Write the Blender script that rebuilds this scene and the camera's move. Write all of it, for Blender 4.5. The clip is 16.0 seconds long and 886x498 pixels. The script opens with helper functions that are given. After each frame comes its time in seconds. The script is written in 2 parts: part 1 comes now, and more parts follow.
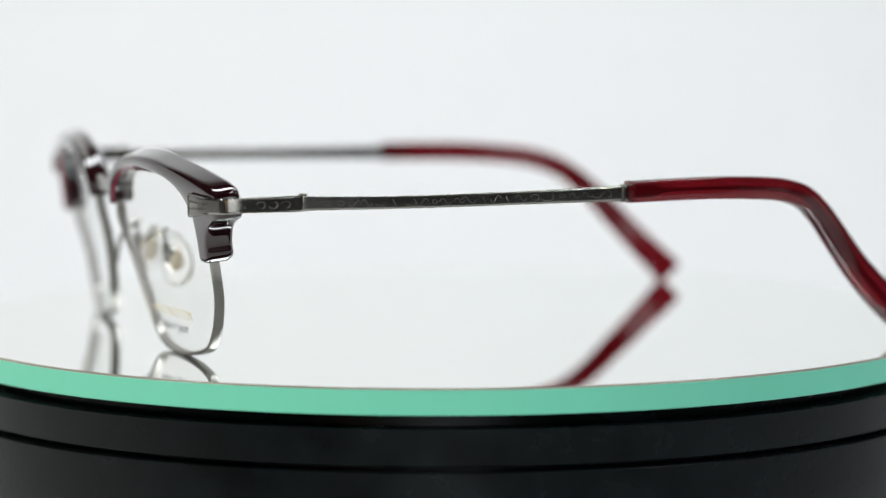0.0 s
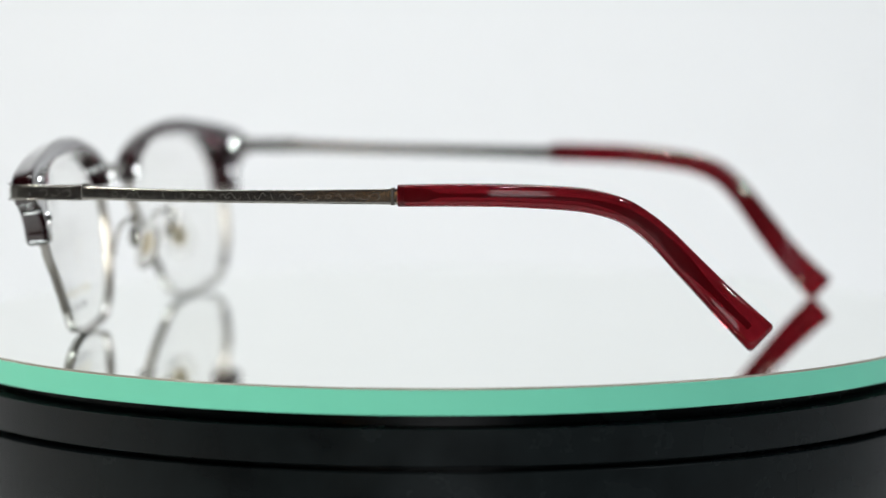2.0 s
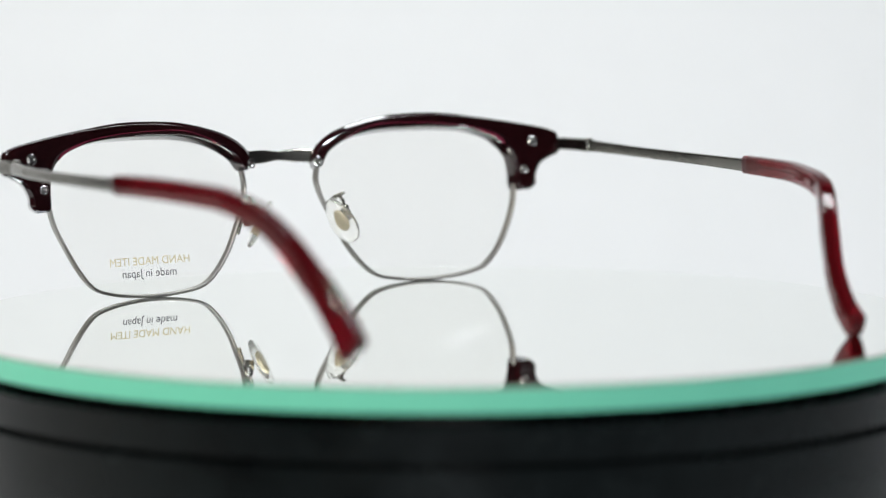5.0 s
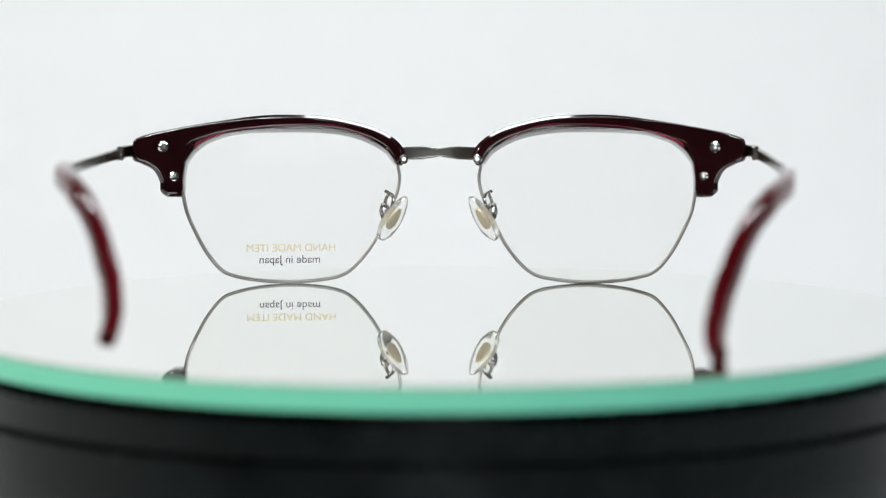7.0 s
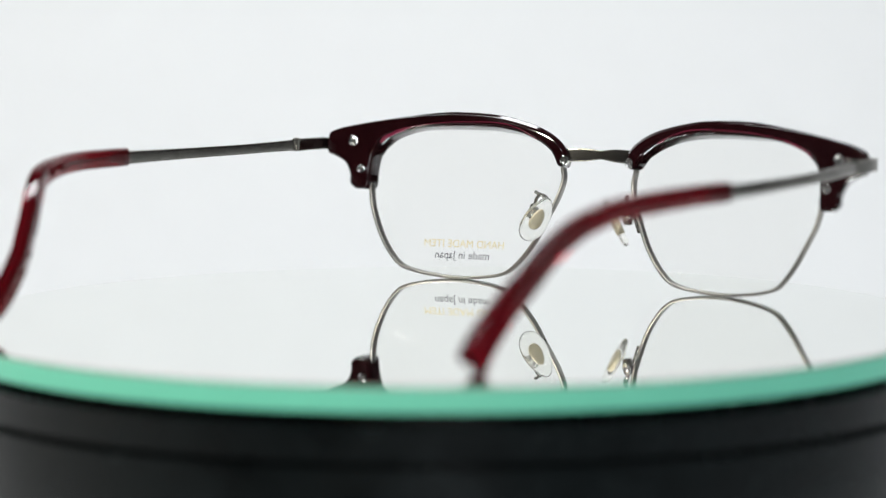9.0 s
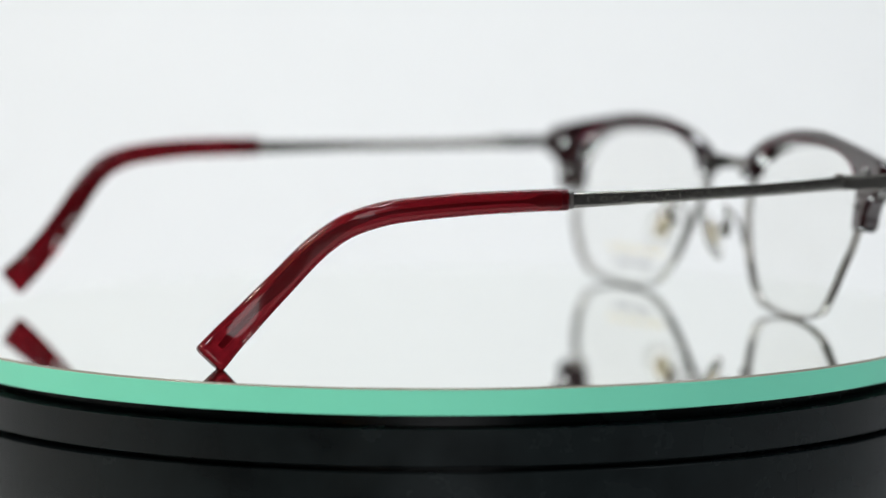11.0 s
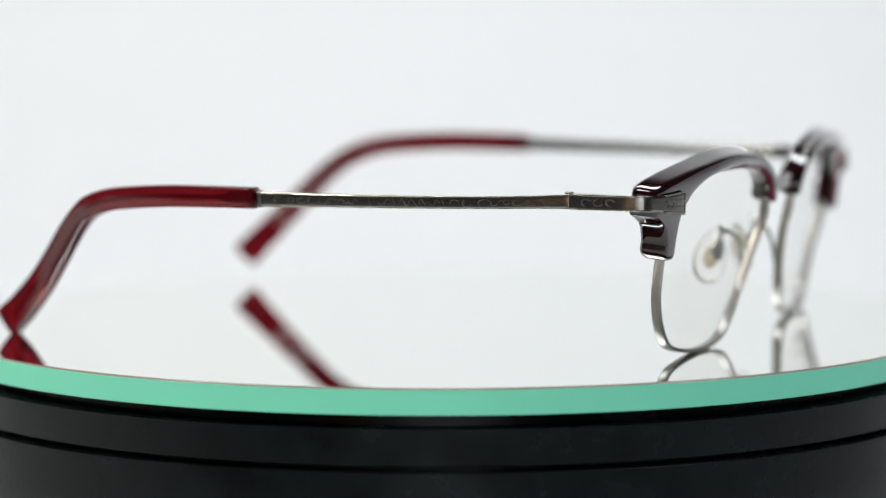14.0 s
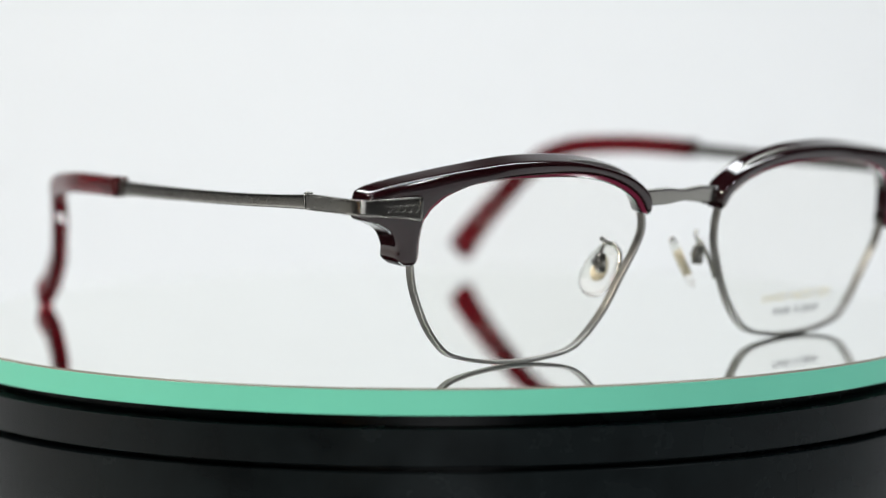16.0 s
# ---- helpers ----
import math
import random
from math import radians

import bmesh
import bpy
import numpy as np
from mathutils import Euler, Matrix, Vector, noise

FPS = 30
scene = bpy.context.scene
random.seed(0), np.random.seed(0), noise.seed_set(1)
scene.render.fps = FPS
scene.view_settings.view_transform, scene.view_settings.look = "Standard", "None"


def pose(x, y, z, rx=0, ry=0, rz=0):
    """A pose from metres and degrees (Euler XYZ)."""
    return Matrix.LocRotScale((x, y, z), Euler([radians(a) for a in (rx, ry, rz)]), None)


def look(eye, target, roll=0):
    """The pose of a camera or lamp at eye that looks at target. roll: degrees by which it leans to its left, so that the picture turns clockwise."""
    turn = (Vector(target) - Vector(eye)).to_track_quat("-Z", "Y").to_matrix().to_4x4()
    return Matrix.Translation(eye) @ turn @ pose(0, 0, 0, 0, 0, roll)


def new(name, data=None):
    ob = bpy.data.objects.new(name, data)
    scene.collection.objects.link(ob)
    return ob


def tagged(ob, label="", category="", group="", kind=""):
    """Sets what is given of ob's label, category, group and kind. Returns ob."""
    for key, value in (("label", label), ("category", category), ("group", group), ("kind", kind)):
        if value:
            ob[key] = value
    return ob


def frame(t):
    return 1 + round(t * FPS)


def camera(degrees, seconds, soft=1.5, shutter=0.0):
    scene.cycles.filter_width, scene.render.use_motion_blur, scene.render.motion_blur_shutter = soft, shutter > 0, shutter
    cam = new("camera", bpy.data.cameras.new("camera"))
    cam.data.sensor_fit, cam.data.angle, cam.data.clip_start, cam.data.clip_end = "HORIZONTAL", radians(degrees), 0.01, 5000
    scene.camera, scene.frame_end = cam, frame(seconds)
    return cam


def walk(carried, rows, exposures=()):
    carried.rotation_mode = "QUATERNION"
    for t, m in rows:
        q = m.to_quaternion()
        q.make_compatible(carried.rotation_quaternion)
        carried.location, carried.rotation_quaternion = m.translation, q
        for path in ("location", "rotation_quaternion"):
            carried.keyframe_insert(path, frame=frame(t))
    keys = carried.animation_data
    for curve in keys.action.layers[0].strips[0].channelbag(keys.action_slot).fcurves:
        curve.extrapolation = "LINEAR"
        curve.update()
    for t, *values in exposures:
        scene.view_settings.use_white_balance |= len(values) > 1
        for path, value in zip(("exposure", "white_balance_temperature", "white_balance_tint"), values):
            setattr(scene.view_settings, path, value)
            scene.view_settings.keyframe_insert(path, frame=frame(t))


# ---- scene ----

# ================= camera =================
MM = 0.001
cam = camera(16.39, 16.0, soft=1.3)
cam.data.dof.use_dof = True
cam.data.dof.aperture_fstop = 9.0


def eye(back, height, tilt):
    e = Vector((0.0, -back, height))
    return look(e, e + Vector((0, math.cos(radians(tilt)), -math.sin(radians(tilt)))), -0.11)


NEAR_VIEW = eye(0.6368, 0.0758, 5.504)
FAR_VIEW = eye(0.6479, 0.0783, 5.626)
walk(cam, [(0.0, NEAR_VIEW), (4.0, NEAR_VIEW), (5.4, FAR_VIEW), (9.65, FAR_VIEW), (9.95, NEAR_VIEW), (16.0, NEAR_VIEW)])

# the lens is focused on the near rim of the plate, and pulled to the spectacles' front and back
focus_point = new("focus_point")
cam.data.dof.focus_object = focus_point
NEAR_FOCUS, MID_FOCUS, FAR_FOCUS = pose(0, -0.080, 0.03), pose(0, -0.035, 0.03), pose(0, 0.066, 0.03)
walk(focus_point, [(0.0, NEAR_FOCUS), (4.0, NEAR_FOCUS), (5.4, FAR_FOCUS), (9.5, FAR_FOCUS), (9.65, pose(0, 0.0, 0.03)), (10.0, MID_FOCUS),
                   (10.6, NEAR_FOCUS), (16.0, NEAR_FOCUS)])

# ================= world and lights =================
world = bpy.data.worlds.new("room_air")
world.use_nodes = True
world.node_tree.nodes["Background"].inputs[0].default_value = (0.9, 0.95, 1.0, 1)
world.node_tree.nodes["Background"].inputs[1].default_value = 0.12
scene.world = world


def softbox(name, place, aim, w, h, watts, colour):
    data = bpy.data.lights.new(name, "AREA")
    data.shape, data.size, data.size_y, data.energy, data.color = "RECTANGLE", w, h, watts, colour
    ob = new(name, data)
    ob.matrix_world = look(place, aim)
    return ob


softbox("softbox_top", (0.0, 0.26, 0.95), (0, 0.34, 0), 1.1, 0.20, 9.3, (0.93, 0.97, 1.0))
softbox("lamp_left", (-0.75, -0.55, 0.62), (-0.35, 0.45, 0.0), 0.10, 0.10, 6.8, (1.0, 0.95, 0.84))
softbox("lamp_right", (0.72, -0.68, 0.55), (0.10, 0.10, 0.0), 0.08, 0.08, 2.5, (0.93, 0.97, 1.0))
softbox("lamp_front", (0.02, -1.25, 0.075), (0.0, 0.10, 0.03), 0.42, 0.30, 1.05, (0.94, 0.97, 1.0))
softbox("lamp_warm", (-0.42, -1.20, 0.03), (0.0, 0.0, 0.03), 0.05, 0.14, 0.09, (1.0, 0.52, 0.20))
# added fill from above, no known lamp: keeps the glass edge bright
softbox("fill_high", (0.0, -1.0, 1.0), (0.0, -0.10, 0.0), 0.16, 0.16, 3.5, (0.94, 0.97, 1.0))

# ================= materials =================


def material(name, colour, rough=0.5, metal=0.0, coat=0.0, trans=0.0, ior=1.5, grain=0.0, grain_scale=800.0,
             bump=0.0, rough_var=0.0, spec=0.5):
    m = bpy.data.materials.new(name)
    m.use_nodes = True
    nt = m.node_tree
    b = nt.nodes["Principled BSDF"]
    b.inputs["Base Color"].default_value = (*colour, 1)
    b.inputs["Roughness"].default_value = rough
    b.inputs["Metallic"].default_value = metal
    b.inputs["Coat Weight"].default_value = coat
    b.inputs["Coat Roughness"].default_value = 0.04
    b.inputs["Transmission Weight"].default_value = trans
    b.inputs["IOR"].default_value = ior
    b.inputs["Specular IOR Level"].default_value = spec
    if grain or bump or rough_var:
        co = nt.nodes.new("ShaderNodeTexCoord")
        fine = nt.nodes.new("ShaderNodeTexNoise")
        fine.inputs["Scale"].default_value, fine.inputs["Detail"].default_value = grain_scale, 4
        broad = nt.nodes.new("ShaderNodeTexNoise")
        broad.inputs["Scale"].default_value, broad.inputs["Detail"].default_value = grain_scale / 14, 3
        for n in (fine, broad):
            nt.links.new(co.outputs["Object"], n.inputs["Vector"])
        both = nt.nodes.new("ShaderNodeMath")
        both.operation = "ADD"
        nt.links.new(fine.outputs["Fac"], both.inputs[0])
        nt.links.new(broad.outputs["Fac"], both.inputs[1])
        if grain:
            ramp = nt.nodes.new("ShaderNodeMapRange")
            ramp.inputs[1].default_value, ramp.inputs[2].default_value = 0.6, 1.4
            ramp.inputs[3].default_value, ramp.inputs[4].default_value = 1 - grain, 1 + grain
            nt.links.new(both.outputs[0], ramp.inputs[0])
            mul = nt.nodes.new("ShaderNodeVectorMath")
            mul.operation = "SCALE"
            mul.inputs[0].default_value = colour
            nt.links.new(ramp.outputs[0], mul.inputs["Scale"])
            nt.links.new(mul.outputs[0], b.inputs["Base Color"])
        if rough_var:
            r = nt.nodes.new("ShaderNodeMapRange")
            r.inputs[1].default_value, r.inputs[2].default_value = 0.6, 1.4
            r.inputs[3].default_value, r.inputs[4].default_value = max(0.0, rough - rough_var), rough + rough_var
            nt.links.new(both.outputs[0], r.inputs[0])
            nt.links.new(r.outputs[0], b.inputs["Roughness"])
        if bump:
            bp = nt.nodes.new("ShaderNodeBump")
            bp.inputs["Strength"].default_value, bp.inputs["Distance"].default_value = 1.0, bump
            nt.links.new(fine.outputs["Fac"], bp.inputs["Height"])
            nt.links.new(bp.outputs[0], b.inputs["Normal"])
    return m


PAPER = material("white_paper", (0.80, 0.81, 0.82), 0.75, grain=0.02, grain_scale=60)
WALL = material("grey_wall", (0.07, 0.07, 0.075), 0.8, grain=0.06, grain_scale=20)
ACETATE = material("burgundy_acetate", (0.017, 0.0032, 0.0044), 0.07, coat=0.8, trans=0.17, ior=1.49, rough_var=0.03, grain=0.35, grain_scale=900)
RED = material("red_sleeve", (0.195, 0.008, 0.014), 0.07, trans=0.74, ior=1.49, rough_var=0.03, grain=0.12, grain_scale=500, spec=0.28)
CORE = material("dark_core", (0.12, 0.016, 0.020), 0.50, metal=0.2, grain=0.15, grain_scale=600)
# lighter, rougher than the arms' silver: light off the mirror put into it
RIM = material("mirror_lit_silver_rim", (0.38, 0.37, 0.345), 0.34, metal=1.0, grain=0.10, grain_scale=700, rough_var=0.08)
# lighter red than the brow: light shining through its edges, put into colour
EDGE_GLOW = material("edge_glow_acetate", (0.20, 0.022, 0.052), 0.12, trans=0.10, ior=1.49, rough_var=0.03, grain=0.25, grain_scale=700)
METAL = material("antique_silver", (0.33, 0.32, 0.295), 0.20, metal=1.0, grain=0.05, grain_scale=500, rough_var=0.015)
STEEL = material("bright_steel", (0.85, 0.85, 0.84), 0.14, metal=1.0, rough_var=0.05, grain=0.05, grain_scale=900)
ENGRAVED = material("engraved_line", (0.17, 0.16, 0.15), 0.33, metal=1.0, grain=0.2, grain_scale=900)


def clear_coated(name, tint, low, high):
    """Clear sheet: lets light straight through, with a surface gloss."""
    m = bpy.data.materials.new(name)
    m.use_nodes = True
    nt = m.node_tree
    nt.nodes.remove(nt.nodes["Principled BSDF"])
    clear, gloss = nt.nodes.new("ShaderNodeBsdfTransparent"), nt.nodes.new("ShaderNodeBsdfGlossy")
    clear.inputs[0].default_value = (*tint, 1)
    gloss.inputs["Roughness"].default_value = 0.01
    rim, mix = nt.nodes.new("ShaderNodeLayerWeight"), nt.nodes.new("ShaderNodeMixShader")
    power, share = nt.nodes.new("ShaderNodeMath"), nt.nodes.new("ShaderNodeMapRange")
    power.operation = "POWER"
    power.inputs[1].default_value = 5.0
    share.inputs[3].default_value, share.inputs[4].default_value = low, high
    rim.inputs["Blend"].default_value = 0.5
    nt.links.new(rim.outputs["Facing"], power.inputs[0])
    nt.links.new(power.outputs[0], share.inputs[0])
    nt.links.new(share.outputs[0], mix.inputs[0])
    nt.links.new(clear.outputs[0], mix.inputs[1])
    nt.links.new(gloss.outputs[0], mix.inputs[2])
    nt.links.new(mix.outputs[0], nt.nodes["Material Output"].inputs[0])
    return m


LENS = clear_coated("clear_lens", (0.984, 0.984, 0.977), 0.006, 0.35)
SILICONE = material("clear_silicone", (0.97, 0.97, 0.95), 0.05, trans=0.92, ior=1.22)
PADCORE = material("beige_core", (0.50, 0.44, 0.31), 0.35, metal=0.5, grain=0.1)
GOLD = material("gold_print", (0.76, 0.66, 0.38), 0.4, grain=0.1)
BLACK = material("black_print", (0.05, 0.05, 0.07), 0.5, grain=0.1)
WHITE_PRINT = material("white_print", (0.8, 0.8, 0.8), 0.5)
GLASS_EDGE = material("mint_glass_edge", (0.195, 0.70, 0.50), 0.35, grain=0.04, grain_scale=60, spec=0.25)
# cream base colour holds the bright reflection along the plate's bevel
BEVEL_GLINT = material("cream_glint_bevel", (0.62, 0.60, 0.50), 0.16, metal=0.6, grain=0.05, grain_scale=70)
MIRROR = material("silvered_mirror", (0.90, 0.925, 0.895), 0.014, metal=1.0, grain=0.012, grain_scale=90, rough_var=0.010)
PLASTIC = material("black_plastic", (0.0045, 0.0068, 0.0075), 0.24, grain=0.6, grain_scale=110, rough_var=0.10, spec=0.16)

# ================= mesh helpers =================


def mesh_object(name, verts, faces, mat, parent=None, label="", smooth=True):
    me = bpy.data.meshes.new(name)
    me.from_pydata([tuple(v) for v in verts], [], faces)
    bm = bmesh.new()
    bm.from_mesh(me)
    bmesh.ops.recalc_face_normals(bm, faces=bm.faces)
    bm.to_mesh(me)
    bm.free()
    me.polygons.foreach_set("use_smooth", [smooth] * len(me.polygons))
    me.materials.append(mat)
    ob = new(name, me)
    if parent:
        ob.parent = parent
    return tagged(ob, label)


def spline(points, n):
    """Points along a smooth curve through the given ones, n steps to each stretch."""
    p = np.array(points, float)
    e = np.vstack([2 * p[0] - p[1], p, 2 * p[-1] - p[-2]])
    out = []
    for i in range(1, len(e) - 2):
        for k in range(n):
            t = k / n
            a, b, c, d = e[i - 1], e[i], e[i + 1], e[i + 2]
            out.append(0.5 * (2 * b + (c - a) * t + (2 * a - 5 * b + 4 * c - d) * t * t + (3 * b - a - 3 * c + d) * t ** 3))
    out.append(p[-1])
    return np.array(out)


def rounded(n, power):
    """A unit rounded-square ring of n points."""
    ring = []
    for k in range(n):
        a = 2 * math.pi * (k + 0.5) / n
        c, s = math.cos(a), math.sin(a)
        ring.append((math.copysign(abs(c) ** (2 / power), c), math.copysign(abs(s) ** (2 / power), s)))
    return ring


def loft(rings, closed=False):
    """Faces that join rings of equal length; capped with fans of rounded ends unless closed."""
    n, m = len(rings), len(rings[0])
    verts = [v for r in rings for v in r]
    faces = []
    for i in range(n if closed else n - 1):
        a, b = i * m, ((i + 1) % n) * m
        faces += [(a + k, a + (k + 1) % m, b + (k + 1) % m, b + k) for k in range(m)]
    if not closed:
        for i in (0, n - 1):
            c = np.mean(np.array(rings[i]), axis=0)
            verts.append(c)
            faces += [(i * m + k, i * m + (k + 1) % m, len(verts) - 1) for k in range(m)]
    return verts, faces


def lathe(profile, steps=300):
    rings = [[(r * math.cos(2 * math.pi * k / steps), r * math.sin(2 * math.pi * k / steps), z) for k in range(steps)] for r, z in profile]
    return loft(rings)


def sweep(path, normal, wide, thick, sides=16, power=4.0, taper=True, nose=0.0):
    """A bar along path: wide across (path x normal), thick along normal; arrays or numbers. Ends are rounded over."""
    path = np.array(path, float)
    n = len(path)
    wide, thick = np.broadcast_to(wide, n).astype(float), np.broadcast_to(thick, n).astype(float)
    tan = np.gradient(path, axis=0)
    tan /= np.linalg.norm(tan, axis=1)[:, None]
    nor = np.broadcast_to(np.array(normal, float), (n, 3)).copy()
    nor -= tan * (nor * tan).sum(1)[:, None]
    nor /= np.linalg.norm(nor, axis=1)[:, None]
    bi = np.cross(tan, nor)
    ring = rounded(sides, power)
    rings = []
    for i in range(n):
        rings.append([path[i] + bi[i] * u * wide[i] / 2 + nor[i] * v * thick[i] / 2 for u, v in ring])
    if nose:
        # end edges rounded over with the radius nose
        def ends(i, way):
            out = []
            for q in (20, 45, 70, 90):
                a = radians(q)
                cut, ahead = nose * (1 - math.cos(a)), nose * (math.sin(a) - 1)
                out.append([path[i] + way * tan[i] * ahead + bi[i] * u * (wide[i] / 2 - cut) + nor[i] * v * (thick[i] / 2 - cut) for u, v in ring])
            return out
        keep = [k for k in range(n) if nose < np.linalg.norm(path[k] - path[-1])]
        rings = [rings[k] for k in keep] + ends(-1, 1)
    elif taper:
        edge = 0.18 * min(thick[0], wide[0])
        first = [[path[0] - tan[0] * edge * q + (np.array(p) - path[0]) * (1 - w) for p in rings[0]] for q, w in ((1.0, 0.22), (0.65, 0.08))]
        edge = 0.18 * min(thick[-1], wide[-1])
        last = [[path[-1] + tan[-1] * edge * q + (np.array(p) - path[-1]) * (1 - w) for p in rings[-1]] for q, w in ((0.65, 0.08), (1.0, 0.22))]
        rings = first + rings + last
    return loft(rings)


def flat_sided(ob):
    """Large faces keep their own normal; the shading turns only round the edges."""
    m = ob.modifiers.new("weighted", "WEIGHTED_NORMAL")
    m.mode, m.weight = "FACE_AREA", 90
    return ob


def scaled(verts):
    return [tuple(np.array(v) * MM) for v in verts]


# ================= setting =================
TABLE_Z = -0.085


def build_setting():
    # white sweep: table sheet that curves up into the background
    prof = [(-0.42, TABLE_Z), (0.20, TABLE_Z), (0.60, TABLE_Z)]
    for k in range(1, 13):
        a = radians(90 * k / 12)
        prof.append((0.60 + 0.35 * math.sin(a), TABLE_Z + 0.35 * (1 - math.cos(a))))
    prof.append((0.95, 1.25))
    verts, faces = [], []
    for y, z in prof:
        verts += [(-1.3, y, z), (1.3, y, z)]
    n = len(prof)
    for y, z in prof[::-1]:
        verts += [(-1.3, y + 0.004, z - 0.004), (1.3, y + 0.004, z - 0.004)]
    for i in range(2 * n):
        a, b = 2 * i, 2 * ((i + 1) % (2 * n))
        faces.append((a, a + 1, b + 1, b))
    ob = mesh_object("backdrop", verts, faces, PAPER)
    tagged(ob, "seamless white paper sweep behind the turntable", "backdrop", kind="structure")
    # plain room that closes the place
    def slab(name, lo, hi, mat):
        v = [(x, y, z) for x in (lo[0], hi[0]) for y in (lo[1], hi[1]) for z in (lo[2], hi[2])]
        f = [(0, 1, 3, 2), (4, 6, 7, 5), (0, 4, 5, 1), (2, 3, 7, 6), (0, 2, 6, 4), (1, 5, 7, 3)]
        o = mesh_object(name, v, f, mat, smooth=False)
        return tagged(o, kind="structure")
    tagged(slab("floor", (-2, -2.5, -0.86), (2, 1.6, -0.80), WALL), "plain grey studio floor", "floor")
    tagged(slab("ceiling", (-2, -2.5, 1.9), (2, 1.6, 1.96), WALL), "plain grey studio ceiling", "ceiling")
    tagged(slab("wall_north", (-2, 1.6, -0.86), (2, 1.66, 1.96), WALL), "plain grey studio wall", "wall")
    tagged(slab("wall_south", (-2, -2.56, -0.86), (2, -2.5, 1.96), WALL), "plain grey studio wall", "wall")
    tagged(slab("wall_west", (-2.06, -2.5, -0.86), (-2, 1.6, 1.96), WALL), "plain grey studio wall", "wall")
    tagged(slab("wall_east", (2, -2.5, -0.86), (2.06, 1.6, 1.96), WALL), "plain grey studio wall", "wall")
    table = slab("table", (-1.3, -1.35, -0.80), (1.3, 0.97, TABLE_Z - 0.006), WALL)
    tagged(table, "plain table under the white paper", "table")


build_setting()

# ================= turntable =================
PLATE_R = 104.2


def build_turntable():
    base = new("turntable_base")
    base.location = (0, 0, TABLE_Z)
    z0 = -TABLE_Z / MM
    def ring(name, prof, label=""):
        v, f = lathe([(r, z + z0) for r, z in prof])
        return mesh_object(name, scaled(v), f, PLASTIC, base, label, smooth=False)
    ring("hub", [(20, -5.4), (97.5, -5.4), (98.5, -5.6), (98.6, -8.0), (20, -8.0)], "matt black recess under the glass")
    ring("rotor_band", [(30, -7.45), (103.28, -7.45), (103.38, -7.55), (103.4, -13.9), (103.3, -14.05), (30, -14.05)])
    ring("groove", [(30, -14.0), (100.6, -14.0), (100.6, -15.2), (30, -15.2)])
    ring("body", [(30, -15.1), (103.8, -15.1), (103.9, -15.14), (103.95, -15.3), (104.2, -24.0), (104.6, -60.0), (104.0, -84.0), (102.5, -85.0), (30, -85.0)])
    tagged(base, "round black plastic motorised display turntable base", "turntable")
    plate = new("mirror_plate")
    plate.location = (0, 0, -0.0054)
    z1 = 5.4
    v, f = lathe([(r, z + z1) for r, z in [(40, -0.2), (PLATE_R - 0.45, -0.2), (PLATE_R - 0.03, -0.36), (PLATE_R, -0.4), (PLATE_R, -4.7), (PLATE_R - 0.2, -4.9), (40, -5.4)]], 720)
    mesh_object("glass_disc", scaled(v), f, GLASS_EDGE, plate, "mint-green polished glass edge", smooth=False)
    v, f = lathe([(r, z + z1) for r, z in [(40, 0.0), (PLATE_R - 0.5, 0.0), (PLATE_R - 0.5, -0.19), (40, -0.19)]], 360)
    face = mesh_object("mirror_face", scaled(v), f, MIRROR, plate, "silvered mirror surface", smooth=False)
    # bevel ring, its pale reflected line given by a cream colour
    v, f = lathe([(r, z + z1) for r, z in [(PLATE_R - 0.49, -0.19), (PLATE_R - 0.49, -0.01), (PLATE_R - 0.36, -0.01), (PLATE_R - 0.04, -0.30), (PLATE_R - 0.04, -0.35)]], 720)
    mesh_object("bevel", scaled(v), f, BEVEL_GLINT, plate, "polished bevel of the glass, cream reflection in its colour", smooth=False)
    tagged(plate, "round mirror plate with mint-green glass edge on the turntable", "mirror")
    return plate


mirror_plate = build_turntable()

# ================= eyeglasses =================
XO = -2.5   # the frame sits a little off the turning axis


def face_y(x, z, d):
    """The curved, tilted surface of the frame's front; d is forward of the brow's rear face."""
    return 68.8 - 5.4 * (x / 64.0) ** 2 + 0.14 * (z - 30.0) + d


glasses = new("eyeglasses")
tagged(glasses, "browline eyeglasses with burgundy brow, antique silver rims and red tips", "eyeglasses")


def put(name, vf, mat, parent=None, label="", smooth=True):
    v, f = vf
    return mesh_object(name, [((p[0] + XO) * MM, p[1] * MM, p[2] * MM) for p in v], f, mat, parent or glasses, label, smooth)


BROW_OUT = [(63.2, 20.49), (64.6, 21.88), (64.8, 24.05), (66.3, 26.73), (69.0, 28.21), (70.9, 29.1), (71.1, 31.08), (71.0, 33.06),
            (70.2, 34.15), (66.5, 35.34), (58, 36.92), (50, 38.11), (42, 39.1), (35, 39.3), (27, 38.9), (20.5, 37.72), (15, 36.13),
            (11, 34.05), (8.5, 31.68), (7.8, 29.3), (8.6, 27.42)]
BROW_IN = [(59.8, 20.49), (59.4, 21.88), (59.4, 24.15), (59.2, 26.43), (58.9, 28.41), (58.4, 29.4), (57.8, 30.49), (57.0, 31.38),
           (56.2, 32.07), (54.5, 33.16), (50, 34.75), (45, 35.54), (39, 35.93), (33, 36.03), (26.5, 35.84), (20.5, 34.85), (15.8, 33.16),
           (12.6, 31.18), (11.2, 29.5), (10.5, 28.21), (9.9, 27.42)]
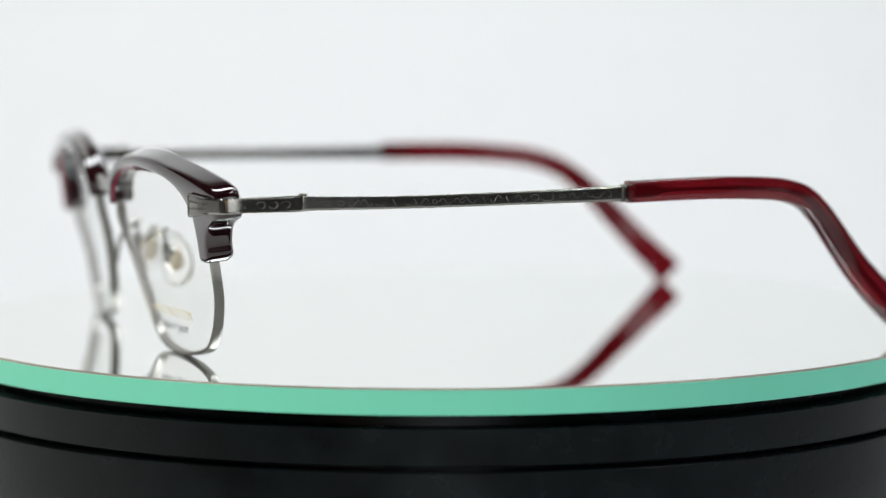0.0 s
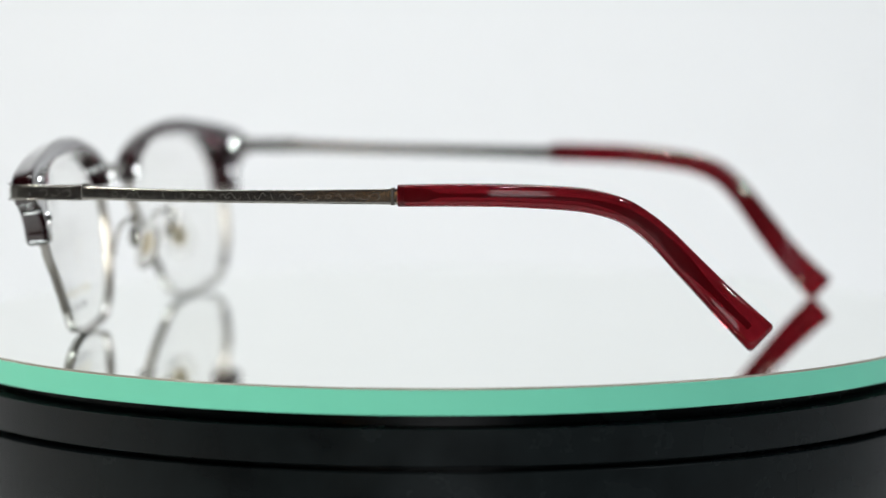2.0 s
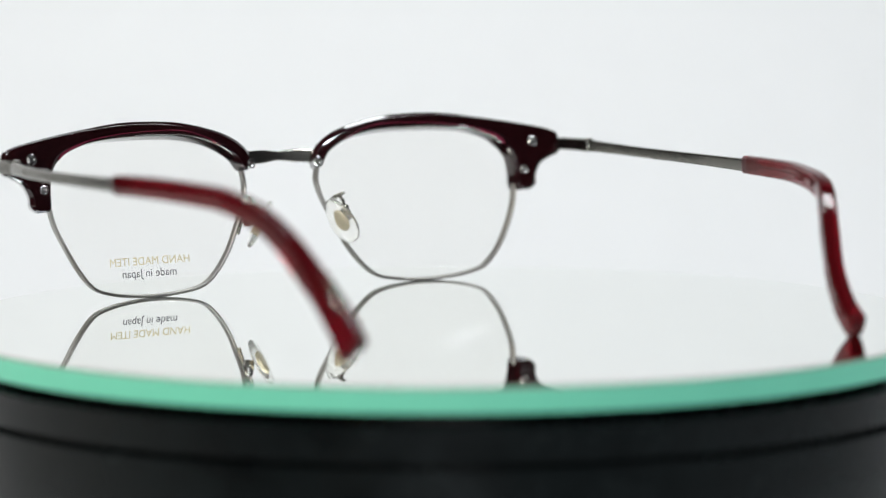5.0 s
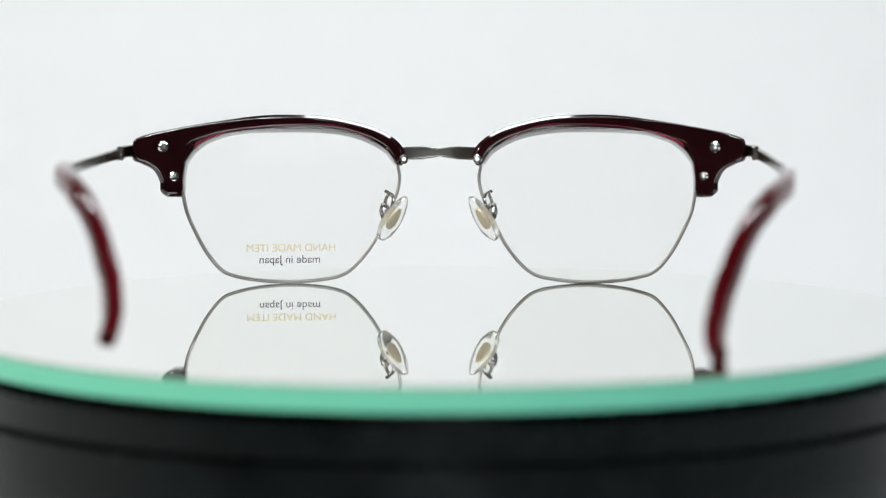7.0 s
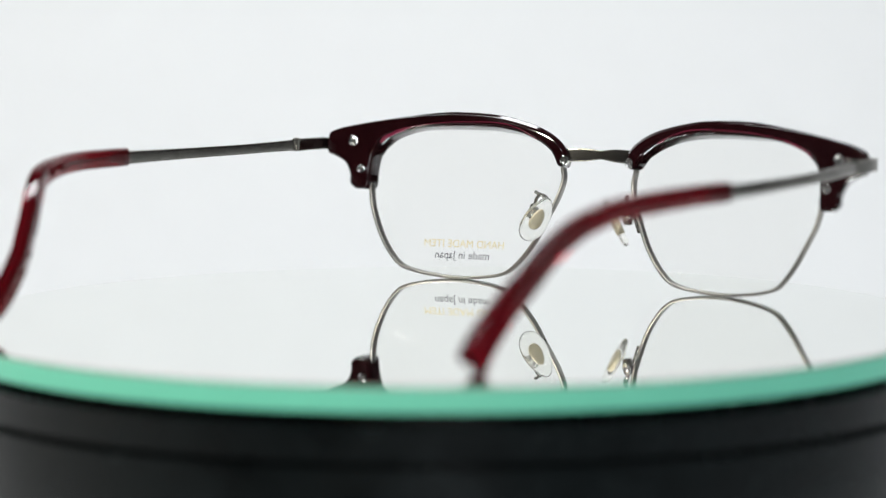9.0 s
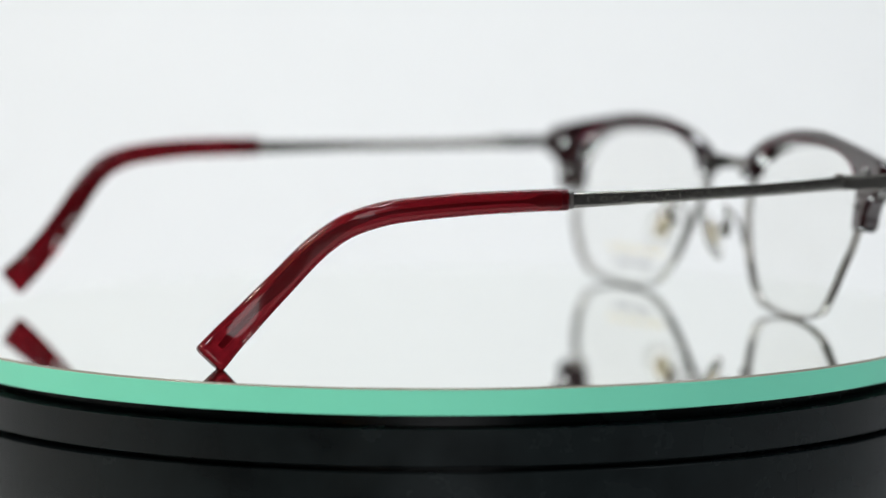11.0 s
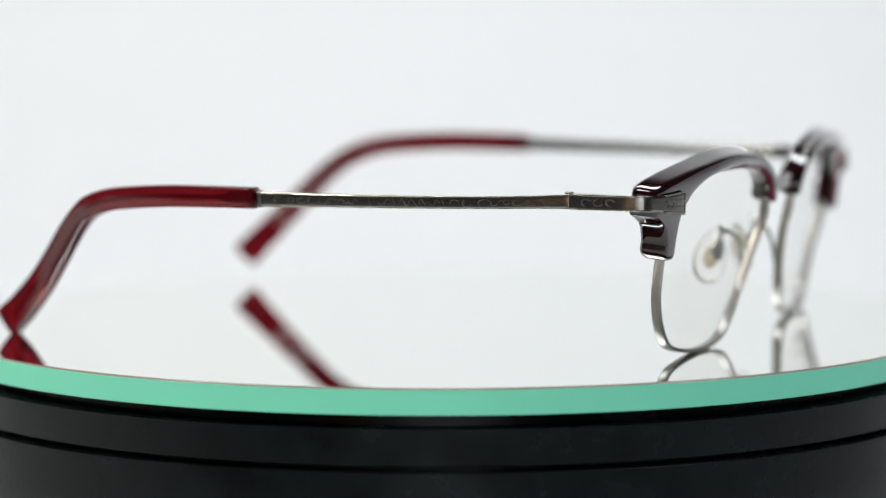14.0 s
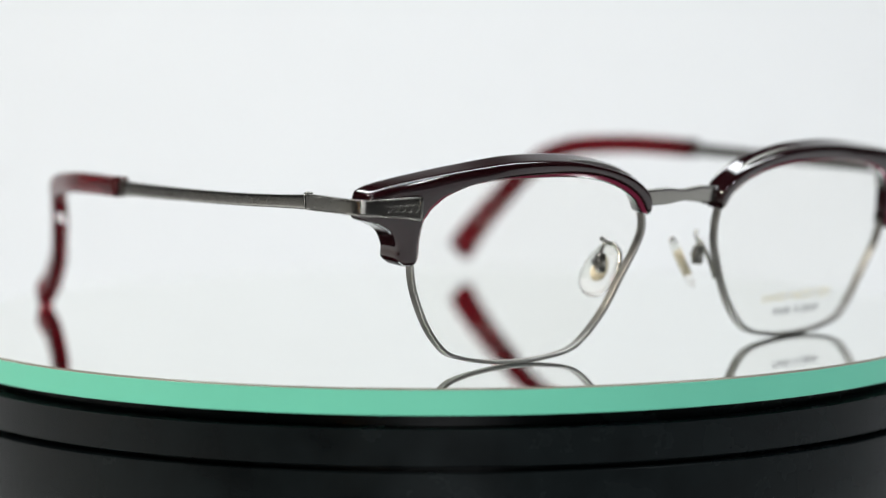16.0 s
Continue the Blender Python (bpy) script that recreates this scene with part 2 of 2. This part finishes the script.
RIM_LOW = [(9.7, 26.93), (9.3, 23.96), (10.2, 19.9), (12.6, 14.65), (15.3, 9.3), (19.0, 4.55), (22.8, 1.83), (29.0, 0.69), (35.5, 0.39),
           (42.3, 0.89), (47.6, 1.98), (50.6, 3.46), (53.9, 7.42), (56.8, 12.67), (58.7, 17.03), (59.6, 20.39)]


# how far the lower rim leaves that surface, point by point: it follows the lens's own curve
RIM_DEPTH = (0, 0, -0.6, -1.1, -1.2, -1.2, -0.9, -0.3, 0, 0, -0.2, -0.3, -0.4, -0.1, 0.6)


def build_brow(sx):
    o, i = spline(BROW_OUT, 5), spline(BROW_IN, 5)
    ring = rounded(64, 7.0)
    rings = []
    n = len(o)
    for k in range(n):
        grow = 1.0
        if k < 3:
            grow = (0.80, 0.93, 0.98)[k]
        if k > n - 4:
            grow = (0.98, 0.93, 0.80)[k - n + 3]
        r = []
        for u, v in ring:
            mid, half = (o[k] + i[k]) / 2, (o[k] - i[k]) / 2
            thick = 4.9 + 0.2 * max(0.0, min(1.0, (mid[0] - 30) / 30))
            # the front leans back towards the top edge
            lean = 0.25 * max(0.0, u) * (v > 0)
            size = float(np.linalg.norm(half))
            if u > 0 and v < 0:
                # polished chamfer along the rear top edge
                over = (u * size - v * thick / 2) - (size + thick / 2 - 0.85)
                if over > 0:
                    u, v = u - over / 2 / size, v + over / thick
            over = (-u * size + v * thick / 2) - (size + thick / 2 - 1.1)
            if u < 0 and v > 0 and over > 0:
                # wide chamfer along the front edge that faces the lens
                u, v = u + over / 2 / size, v - over / thick
            q = mid + half * u * (0.6 + 0.4 * grow)
            if u < 0:
                # the inner edge is bevelled: the front reaches further over the lens than the back
                over_lens = (-0.50 - 0.62 * v) * (0.35 + 0.65 * min(1.0, max(0.0, (k - 16) / 20))) * min(1.0, 0.4 + (n - k) / 30)
                q = q + half / np.linalg.norm(half) * over_lens * -u * grow
            elif v > -0.6:
                # the top slopes down to the front
                q = q - half / np.linalg.norm(half) * 0.62 * (v + 0.6) * u * grow
            d = thick / 2 + (v * thick / 2 - lean) * grow
            q = q - np.array([0.0, 0.14 * d])
            r.append((sx * q[0], face_y(q[0], q[1], d), q[1]))
        rings.append(r)
    brow = put("brow_bar", loft(rings), ACETATE, label="glossy dark burgundy acetate brow")
    # front chamfer faces take the same lighter red for light showing through
    brow.data.materials.append(EDGE_GLOW)
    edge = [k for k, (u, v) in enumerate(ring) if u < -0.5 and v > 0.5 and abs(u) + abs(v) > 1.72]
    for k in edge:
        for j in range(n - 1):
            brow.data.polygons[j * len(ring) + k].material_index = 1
    # thin bevelled lip along inner edge, coloured lighter for light through the acetate
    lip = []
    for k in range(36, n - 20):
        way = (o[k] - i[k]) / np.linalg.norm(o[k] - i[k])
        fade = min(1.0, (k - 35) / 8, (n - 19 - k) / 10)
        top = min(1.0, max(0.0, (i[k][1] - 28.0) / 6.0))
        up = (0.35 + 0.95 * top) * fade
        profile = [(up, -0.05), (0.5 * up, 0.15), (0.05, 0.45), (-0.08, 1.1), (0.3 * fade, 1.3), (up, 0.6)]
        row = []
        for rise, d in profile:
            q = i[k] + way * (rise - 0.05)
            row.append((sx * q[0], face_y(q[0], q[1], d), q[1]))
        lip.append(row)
    put("inner_bevel", loft(lip), EDGE_GLOW, brow, "inner edge of the acetate, light through it given as wine red")
    return brow


def screw(x, z, r, sx, parent):
    ring = []
    prof = [(r * 0.2, 0.5), (r, 0.5), (r, -0.10), (r * 0.86, -0.35), (r * 0.5, -0.55), (r * 0.3, -0.34)]
    n = 10
    for pr, d in prof:
        ring.append([(sx * (x + pr * math.cos(2 * math.pi * k / n)), face_y(x, z, d), z + pr * math.sin(2 * math.pi * k / n)) for k in range(n)])
    return put("screw", loft(ring), STEEL, parent, "faceted silver rivet head", smooth=False)


def build_rim(sx):
    upper = [tuple(np.array(i) + (np.array(o) - np.array(i)) * min(1.7, 0.3 + 0.4 * k) / math.dist(o, i))
             for k, (i, o) in enumerate(zip(BROW_IN[1:-1], BROW_OUT[1:-1]))]
    loop = RIM_LOW[:-1] + upper
    deep = list(RIM_DEPTH) + [1.0, 0.6] + [0.0] * (len(loop) - len(RIM_DEPTH) - 2)
    line = [(x, z, d) for (x, z), d in zip(loop, deep)]
    full = spline(line + [line[0]], 4)[:-1]
    pts, bow = full[:, :2], full[:, 2]
    n = len(pts)
    c = np.array([34.0, 19.0])
    tan = np.roll(pts, -1, axis=0) - np.roll(pts, 1, axis=0)
    tan /= np.linalg.norm(tan, axis=1)[:, None]
    nor = np.stack([tan[:, 1], -tan[:, 0]], 1)
    if ((pts - c) * nor).sum() < 0:
        nor = -nor
    ring = rounded(16, 5.0)
    seat = lambda x: 2.7 - 1.5 * (x - 9.0) / 50.0
    low = (len(RIM_LOW) - 1) * 4
    lift = [0.0 if k < low else 1.6 * min(1.0, (k - low) / 8, (n - k) / 8) for k in range(n)]
    rings = [[(sx * (pts[k] + nor[k] * u * 0.38)[0], face_y(pts[k][0], pts[k][1], seat(pts[k][0]) + bow[k] + lift[k] * (pts[k][0] - 5) / 54 + v * 0.95), (pts[k] + nor[k] * u * 0.38)[1]) for u, v in ring] for k in range(n)]
    rim = put("rim", loft(rings, True), RIM, label="antique silver metal rim")
    # lens: thin clear slab inside the rim
    front, back = [], []
    steps = 7
    for s in range(1, steps + 1):
        t = s / steps
        q = c + (pts - nor * 0.25 - c) * t
        bulge = 0.55 * (1 - t * t)
        front.append([(sx * p[0], face_y(p[0], p[1], seat(p[0]) + 0.5 + bulge + w * t * t), p[1]) for p, w in zip(q, bow)])
        back.append([(sx * p[0], face_y(p[0], p[1], seat(p[0]) - 0.6 + bulge + w * t * t), p[1]) for p, w in zip(q, bow)])
    v, f = loft(front + back[::-1])
    lens = put("lens", (v, f), LENS, label="clear demo lens")
    lens.visible_shadow = False
    return rim, lens


def lettering(text, x, z, width, mat, parent):
    cu = bpy.data.curves.new("lettering", "FONT")
    cu.body, cu.align_x, cu.size = text, "CENTER", 2.2
    tmp = new("lettering_source", cu)
    dg = bpy.context.evaluated_depsgraph_get()
    me = bpy.data.meshes.new_from_object(tmp.evaluated_get(dg))
    bpy.data.objects.remove(tmp)
    xs = [v.co.x for v in me.vertices]
    k = width / (max(xs) - min(xs))
    for v in me.vertices:
        px, pz = x - v.co.x * k, z + v.co.y * max(k, 0.85)
        t = math.hypot((abs(px) - 34) / 25, (pz - 19) / 18)
        v.co = ((px + XO) * MM, face_y(px, pz, 2.7 - 1.5 * (abs(px) - 9.0) / 50.0 + 0.57 + 0.55 * max(0.0, 1 - t * t)) * MM, pz * MM)
    me.materials.append(mat)
    ob = new("lettering", me)
    ob.parent = parent
    return ob


def build_bridge():
    xs = np.linspace(-9.6, 9.6, 25)
    path = [(x, face_y(x, 31, 2.1 + 0.8 * (1 - (x / 9.6) ** 2)), 29.8 + 0.3 * (1 - (x / 9.6) ** 2)) for x in xs]
    high = 2.0 + 1.1 * np.clip(np.abs(xs) / 4.2, 0, 1)
    flat_sided(put("bridge", sweep(path, (0, 1, -0.14), high, 1.4, 20, 9.0), METAL, label="flat antique silver metal bridge"))


def build_endpiece(sx):
    plan = [(60.2, face_y(60.2, 30.6, 5.25)), (62, face_y(62, 30.6, 5.3)), (65, face_y(65, 30.6, 5.25)), (68.5, face_y(68.5, 30.7, 4.9)),
            (71.2, 66.4), (72.2, 64.3), (72.6, 60.5), (72.7, 52.3)]
    p = spline([(x, y, z) for (x, y), z in zip(plan, (30.3, 30.4, 30.6, 30.75, 30.85, 30.95, 31.05, 31.15))], 5)
    n = len(p)
    k = np.linspace(0, 1, n)
    high = np.interp(k, [0, 0.15, 0.35, 0.5, 0.8, 1], [4.3, 3.9, 3.3, 2.9, 2.8, 3.0])
    tan = np.gradient(p, axis=0)
    nor = np.stack([tan[:, 1], -tan[:, 0], 0 * tan[:, 0]], 1)
    p[:, 0] *= sx
    nor[:, 0] *= sx
    end = flat_sided(put("endpiece", sweep(p, nor, high, 1.1, 24, 10.0), METAL, label="engraved antique silver endpiece plate"))
    # small engraved ornament on the plate
    marks = []
    for j in range(5):
        x = 61.6 + 1.3 * j
        marks.append((x, 30.55, 0.75 - 0.06 * j))
    for x, z, r in marks:
        arc = [(sx * (x + r * math.cos(a)), face_y(x, 30.6, 5.93), z + r * math.sin(a)) for a in np.linspace(0.4, 5.0, 12)]
        put("ornament", sweep(arc, (0, 1, 0), 0.16, 0.10, 6, 2.0, False), METAL, end)
    for j in range(4):
        y, r = 62.0 - 2.3 * j, 0.62
        x = float(np.interp(y, [52.3, 60.5, 64.3], [72.7, 72.6, 72.2])) + 0.57
        arc = [(sx * x, y + r * 1.3 * math.cos(a), 31.05 + (1 if j % 2 else -1) * r * math.sin(a)) for a in np.linspace(0.3, 4.6, 11)]
        put("ornament", sweep(arc, (1, 0, 0), 0.15, 0.08, 6, 2.0, False), ENGRAVED, end)
    # raised borders round the engraved panels
    for up in (-1, 1):
        side = [(sx * (float(np.interp(y, [52.3, 60.5, 64.3], [72.7, 72.6, 72.2])) + 0.52), y, 31.05 + up * 1.22) for y in np.linspace(53.6, 64.0, 9)]
        put("border", sweep(side, (1, 0, 0), 0.34, 0.30, 8, 3.0), METAL, end)
        front = [(sx * x, face_y(x, 30.6, 5.82), 30.5 + 0.03 * (x - 60) + up * (1.95 - 0.068 * (x - 60.4))) for x in np.linspace(60.5, 68.0, 8)]
        put("border", sweep(front, (0, 1, 0), 0.34, 0.30, 8, 3.0), METAL, end)
    bar = [(sx * 60.55, face_y(60.5, 30.6, 5.82), z) for z in np.linspace(28.7, 32.3, 5)]
    put("border", sweep(bar, (0, 1, 0), 0.34, 0.30, 8, 3.0), METAL, end)
    # hinge knuckles and screw
    v, f = lathe([(0.2, -1.40), (0.6, -1.40), (0.65, -1.25), (0.65, 1.3), (0.85, 1.42), (0.85, 1.62), (0.6, 1.80), (0.1, 1.85)], 14)
    put("hinge", ([(sx * 72.3 + a, 51.7 + b, 31.1 + c) for a, b, c in v], f), METAL, end)
    return end


# temple line in the side view (y, z), depth of the bar, and its distance from the middle in plan
ARM = [(51.8, 31.15, 2.7), (45, 31.1, 2.45), (32, 31.05, 2.35), (10, 31.3, 2.5), (-10.5, 31.6, 2.9)]
TIP = [(-9.6, 31.8, 4.05), (-12, 31.85, 4.1), (-18.6, 31.95, 4.15), (-28.8, 31.95, 4.25), (-39, 31.4, 4.35), (-44.4, 30.65, 4.45), (-49.2, 29.05, 4.5),
       (-52.8, 26.6, 4.55), (-56.2, 23.4, 4.75), (-60.8, 18.2, 5.1), (-65.3, 13.3, 5.5), (-69.4, 9.2, 6.0), (-72.4, 6.4, 6.4), (-74.1, 4.9, 6.6)]
PLAN_Y = [-76, -74, -70, -64, -57, -47, -30, -10, 10, 25, 40, 54]
PLAN_LEFT = (PLAN_Y, [59.0, 58.9, 58.5, 59.5, 62.7, 68.3, 73.8, 75.8, 76.1, 75.6, 74.5, 72.6])
PLAN_RIGHT = (PLAN_Y, [55.8, 55.7, 55.4, 57.1, 60.9, 66.9, 72.2, 74.4, 75.3, 75.0, 74.2, 72.6])


def build_temple(sx):
    plan = PLAN_LEFT if sx < 0 else PLAN_RIGHT
    droop = 0.0 if sx < 0 else radians(1.4)

    def at(y, z):
        # swing about the hinge
        c, s = math.cos(droop), math.sin(droop)
        dy, dz = y - 54, z - 31
        yy, zz = 54 + dy * c - dz * s, 31 + dy * s + dz * c
        return (sx * float(np.interp(y, plan[0], plan[1])), yy, zz)

    def smooth_plan(p):
        q = p.copy()
        for _ in range(6):
            q[1:-1, 0] = (q[:-2, 0] + 2 * q[1:-1, 0] + q[2:, 0]) / 4
        return q

    a = spline(ARM, 10)
    path = smooth_plan(np.array([at(y, z) for y, z, h in a]))
    arm = flat_sided(put("temple_arm", sweep(path, (1, 0, 0), a[:, 2], np.interp(np.arange(len(a)), [0, len(a)], [1.35, 1.15]), 16, 6.0), METAL, label="slim antique silver temple with engraved scrolls"))
    # scroll ornament along the outer face: small S and C strokes, loops and ticks, never twice alike
    pick = random.Random(7 + sx)
    y = 47.5
    while y > -6:
        yz = float(np.interp(-y, [-53.7, -32, 10.5], [31.0, 31.05, 31.6])) + pick.uniform(-0.12, 0.12)
        r, turn, shape = pick.uniform(0.42, 0.66), pick.choice((-1, 1)), pick.random()
        long = pick.uniform(1.3, 2.0)
        if shape < 0.45:
            stroke = [(long * r * w, turn * r * math.sin(w * 2.6)) for w in np.linspace(-1.2, 1.2, 11)]
        elif shape < 0.75:
            stroke = [(long * r * math.cos(w), turn * r * math.sin(w)) for w in np.linspace(0.3, pick.uniform(3.6, 5.2), 11)]
        elif shape < 0.88:
            stroke = [(r * math.cos(w), 0.7 * r * math.sin(w)) for w in np.linspace(0, 6.1, 12)]
        else:
            stroke = [(0.5 * r * w, turn * r * w) for w in np.linspace(-0.9, 0.9, 4)]
        arc = []
        for a, b in stroke:
            px, py, pz = at(y + a, yz + b)
            arc.append((px + sx * 0.64, py, pz))
        put("scroll", sweep(arc, (1, 0, 0), pick.uniform(0.10, 0.17), 0.10, 6, 2.0, False), ENGRAVED, arm)
        y -= long * r * 1.9 + pick.uniform(0.2, 1.1)
    # the dark gap before the sleeve, put in as an added darker ring
    ring_path = np.array([at(y, 31.62) for y in (-8.2, -8.5, -8.8)])
    put("gap_ring", sweep(ring_path, (1, 0, 0), 3.25, 1.55, 16, 6.0, False), ENGRAVED, arm)
    b = spline(TIP, 6)
    path = smooth_plan(np.array([at(y, z) for y, z, h in b]))
    thick = np.interp(b[:, 0], [-74, -68, -56, -40, -9], [3.6, 3.6, 3.6, 3.5, 3.6])
    # towards its end the tip twists, so that its outer face looks up a little
    twist = np.radians(np.interp(b[:, 0], [-60, -42], [23.0, 0.0]))
    outward = np.stack([sx * np.cos(twist), 0 * twist, np.sin(twist)], 1)
    put("temple_tip", sweep(path, outward, b[:, 2], thick, 32, 4.2, nose=0.9), RED, arm, "glossy translucent red acetate temple tip")
    core = path[3:-8]
    run = np.concatenate([[0], np.cumsum(np.linalg.norm(np.diff(core, axis=0), axis=1))])
    put("core_wire", sweep(core, outward[3:-8], np.interp(run, [0, 4.2, 6.2, 7.0, 34, 42, 56, 64], [2.3, 2.3, 0.9, 0.7, 0.8, 1.6, 2.6, 1.2]), np.interp(run, [0, 34, 44], [0.8, 0.8, 1.2]), 10, 3.0), CORE, arm)
    # size marks printed on the inner face: too small to read
    for y, z, high, long in [(-59.6, 19.0, 0.8, 0.5), (-60.4, 18.1, 1.0, 0.4), (-61.2, 17.3, 0.7, 0.5), (-63.4, 14.7, 1.0, 0.35), (-64.1, 14.0, 0.9, 0.5),
                             (-64.9, 13.2, 1.0, 0.4)] if sx < 0 else []:
        px, py, pz = at(y, z)
        way = np.array([0.0, 0.70, 0.66])
        mid = np.array([px - sx * 1.86, py + 0.35, pz - 0.35])
        put("size_mark", sweep([mid - way * long / 2, mid + way * long / 2], (1, 0, 0.2), high, 0.10, 6, 4.0, False), WHITE_PRINT, arm)
    return arm


def build_nose_pad(sx):
    foot = face_y(12.6, 14.6, 1.4)
    wire = spline([(12.6, foot - 0.9, 13.1), (11.6, foot - 1.1, 16.2), (10.7, foot - 1.8, 19.0), (10.7, 64.2, 20.7), (11.5, 63.1, 21.0), (12.2, 62.6, 19.9), (12.5, 62.5, 18.3)], 5)
    wire[:, 0] *= sx
    arm = put("nose_pad_arm", sweep(wire, (0.3, 0.3, 1), 0.8, 0.75, 10, 2.2), METAL, label="bent antique silver nose pad arm")
    prong = spline([(10.9, 63.8, 20.6), (11.4, 62.9, 21.2), (12.2, 62.2, 21.8)], 4)
    prong[:, 0] *= sx
    put("prong", sweep(prong, (0.3, 0.3, 1), 0.9, 0.8, 10, 2.2), METAL, arm)
    box = [(sx * 12.45, 62.4, 18.7), (sx * 12.5, 62.3, 17.2), (sx * 12.3, 62.2, 15.6)]
    put("pad_box", sweep(box, (0, 1, 0), (1.9, 2.6, 2.1), (1.7, 2.1, 1.7), 14, 2.6), METAL, arm)
    v, f = lathe([(0.1, -0.9), (0.8, -0.9), (0.9, -0.6), (0.9, 0.6), (0.75, 0.9), (0.1, 0.9)], 10)
    put("pad_screw", ([(sx * 12.6 + a, 61.3 + c * 0.6, 17.2 + b) for a, b, c in v], f), STEEL, arm)
    # pad: clear teardrop, thin, turned in towards the nose
    c = Vector((sx * 10.4, 60.0, 15.7))
    n = Vector((-sx * 0.72, -0.55, -0.42)).normalized()
    up = Vector((-sx * 0.55, 0.0, 0.83))
    up = (up - n * up.dot(n)).normalized()
    side = up.cross(n)
    def drop(scale, depths):
        rings = []
        for d, k in depths:
            r = []
            for j in range(28):
                a = 2 * math.pi * j / 28
                w = 3.3 * (1 - 0.22 * math.sin(a))
                r.append(tuple(c + side * (w * math.cos(a) * scale * k) + up * (5.9 * math.sin(a) * scale * k) + n * d))
            rings.append(r)
        return loft(rings)
    put("nose_pad", drop(1.0, [(-0.85, 0.5), (-0.8, 0.85), (-0.4, 0.98), (0.2, 1.0), (0.75, 0.86), (1.0, 0.5)]), SILICONE, arm, "clear silicone nose pad").visible_shadow = False
    put("pad_core", drop(0.46, [(-0.45, 0.8), (-0.35, 1.0), (0.1, 1.0), (0.2, 0.8)]), PADCORE, arm, "beige metal insert in the pad")


def build_glasses():
    build_bridge()
    for sx in (-1, 1):
        brow = build_brow(sx)
        screw(64.0, 31.9, 1.35, sx, brow)
        screw(61.4, 25.25, 1.15, sx, brow)
        screw(8.9 if sx > 0 else 8.2, 28.8, 1.15, sx, brow)
        rim, lens = build_rim(sx)
        if sx < 0:
            lettering("HAND MADE ITEM", -34.6, 7.3, 20.6, GOLD, lens)
            lettering("made in Japan", -34.9, 4.65, 14.0, BLACK, lens)
        build_endpiece(sx)
        build_temple(sx)
        build_nose_pad(sx)


build_glasses()


# ================= movement =================
def motions():
    # the plate and what stands on it turn clockwise at an even pace
    for thing, z in ((mirror_plate, -0.0054), (glasses, 0.0)):
        walk(thing, [(t, pose(0, 0, z, 0, 0, -(15.71 * (t - 7.0) + 1.35))) for t in range(0, 17)])


motions()
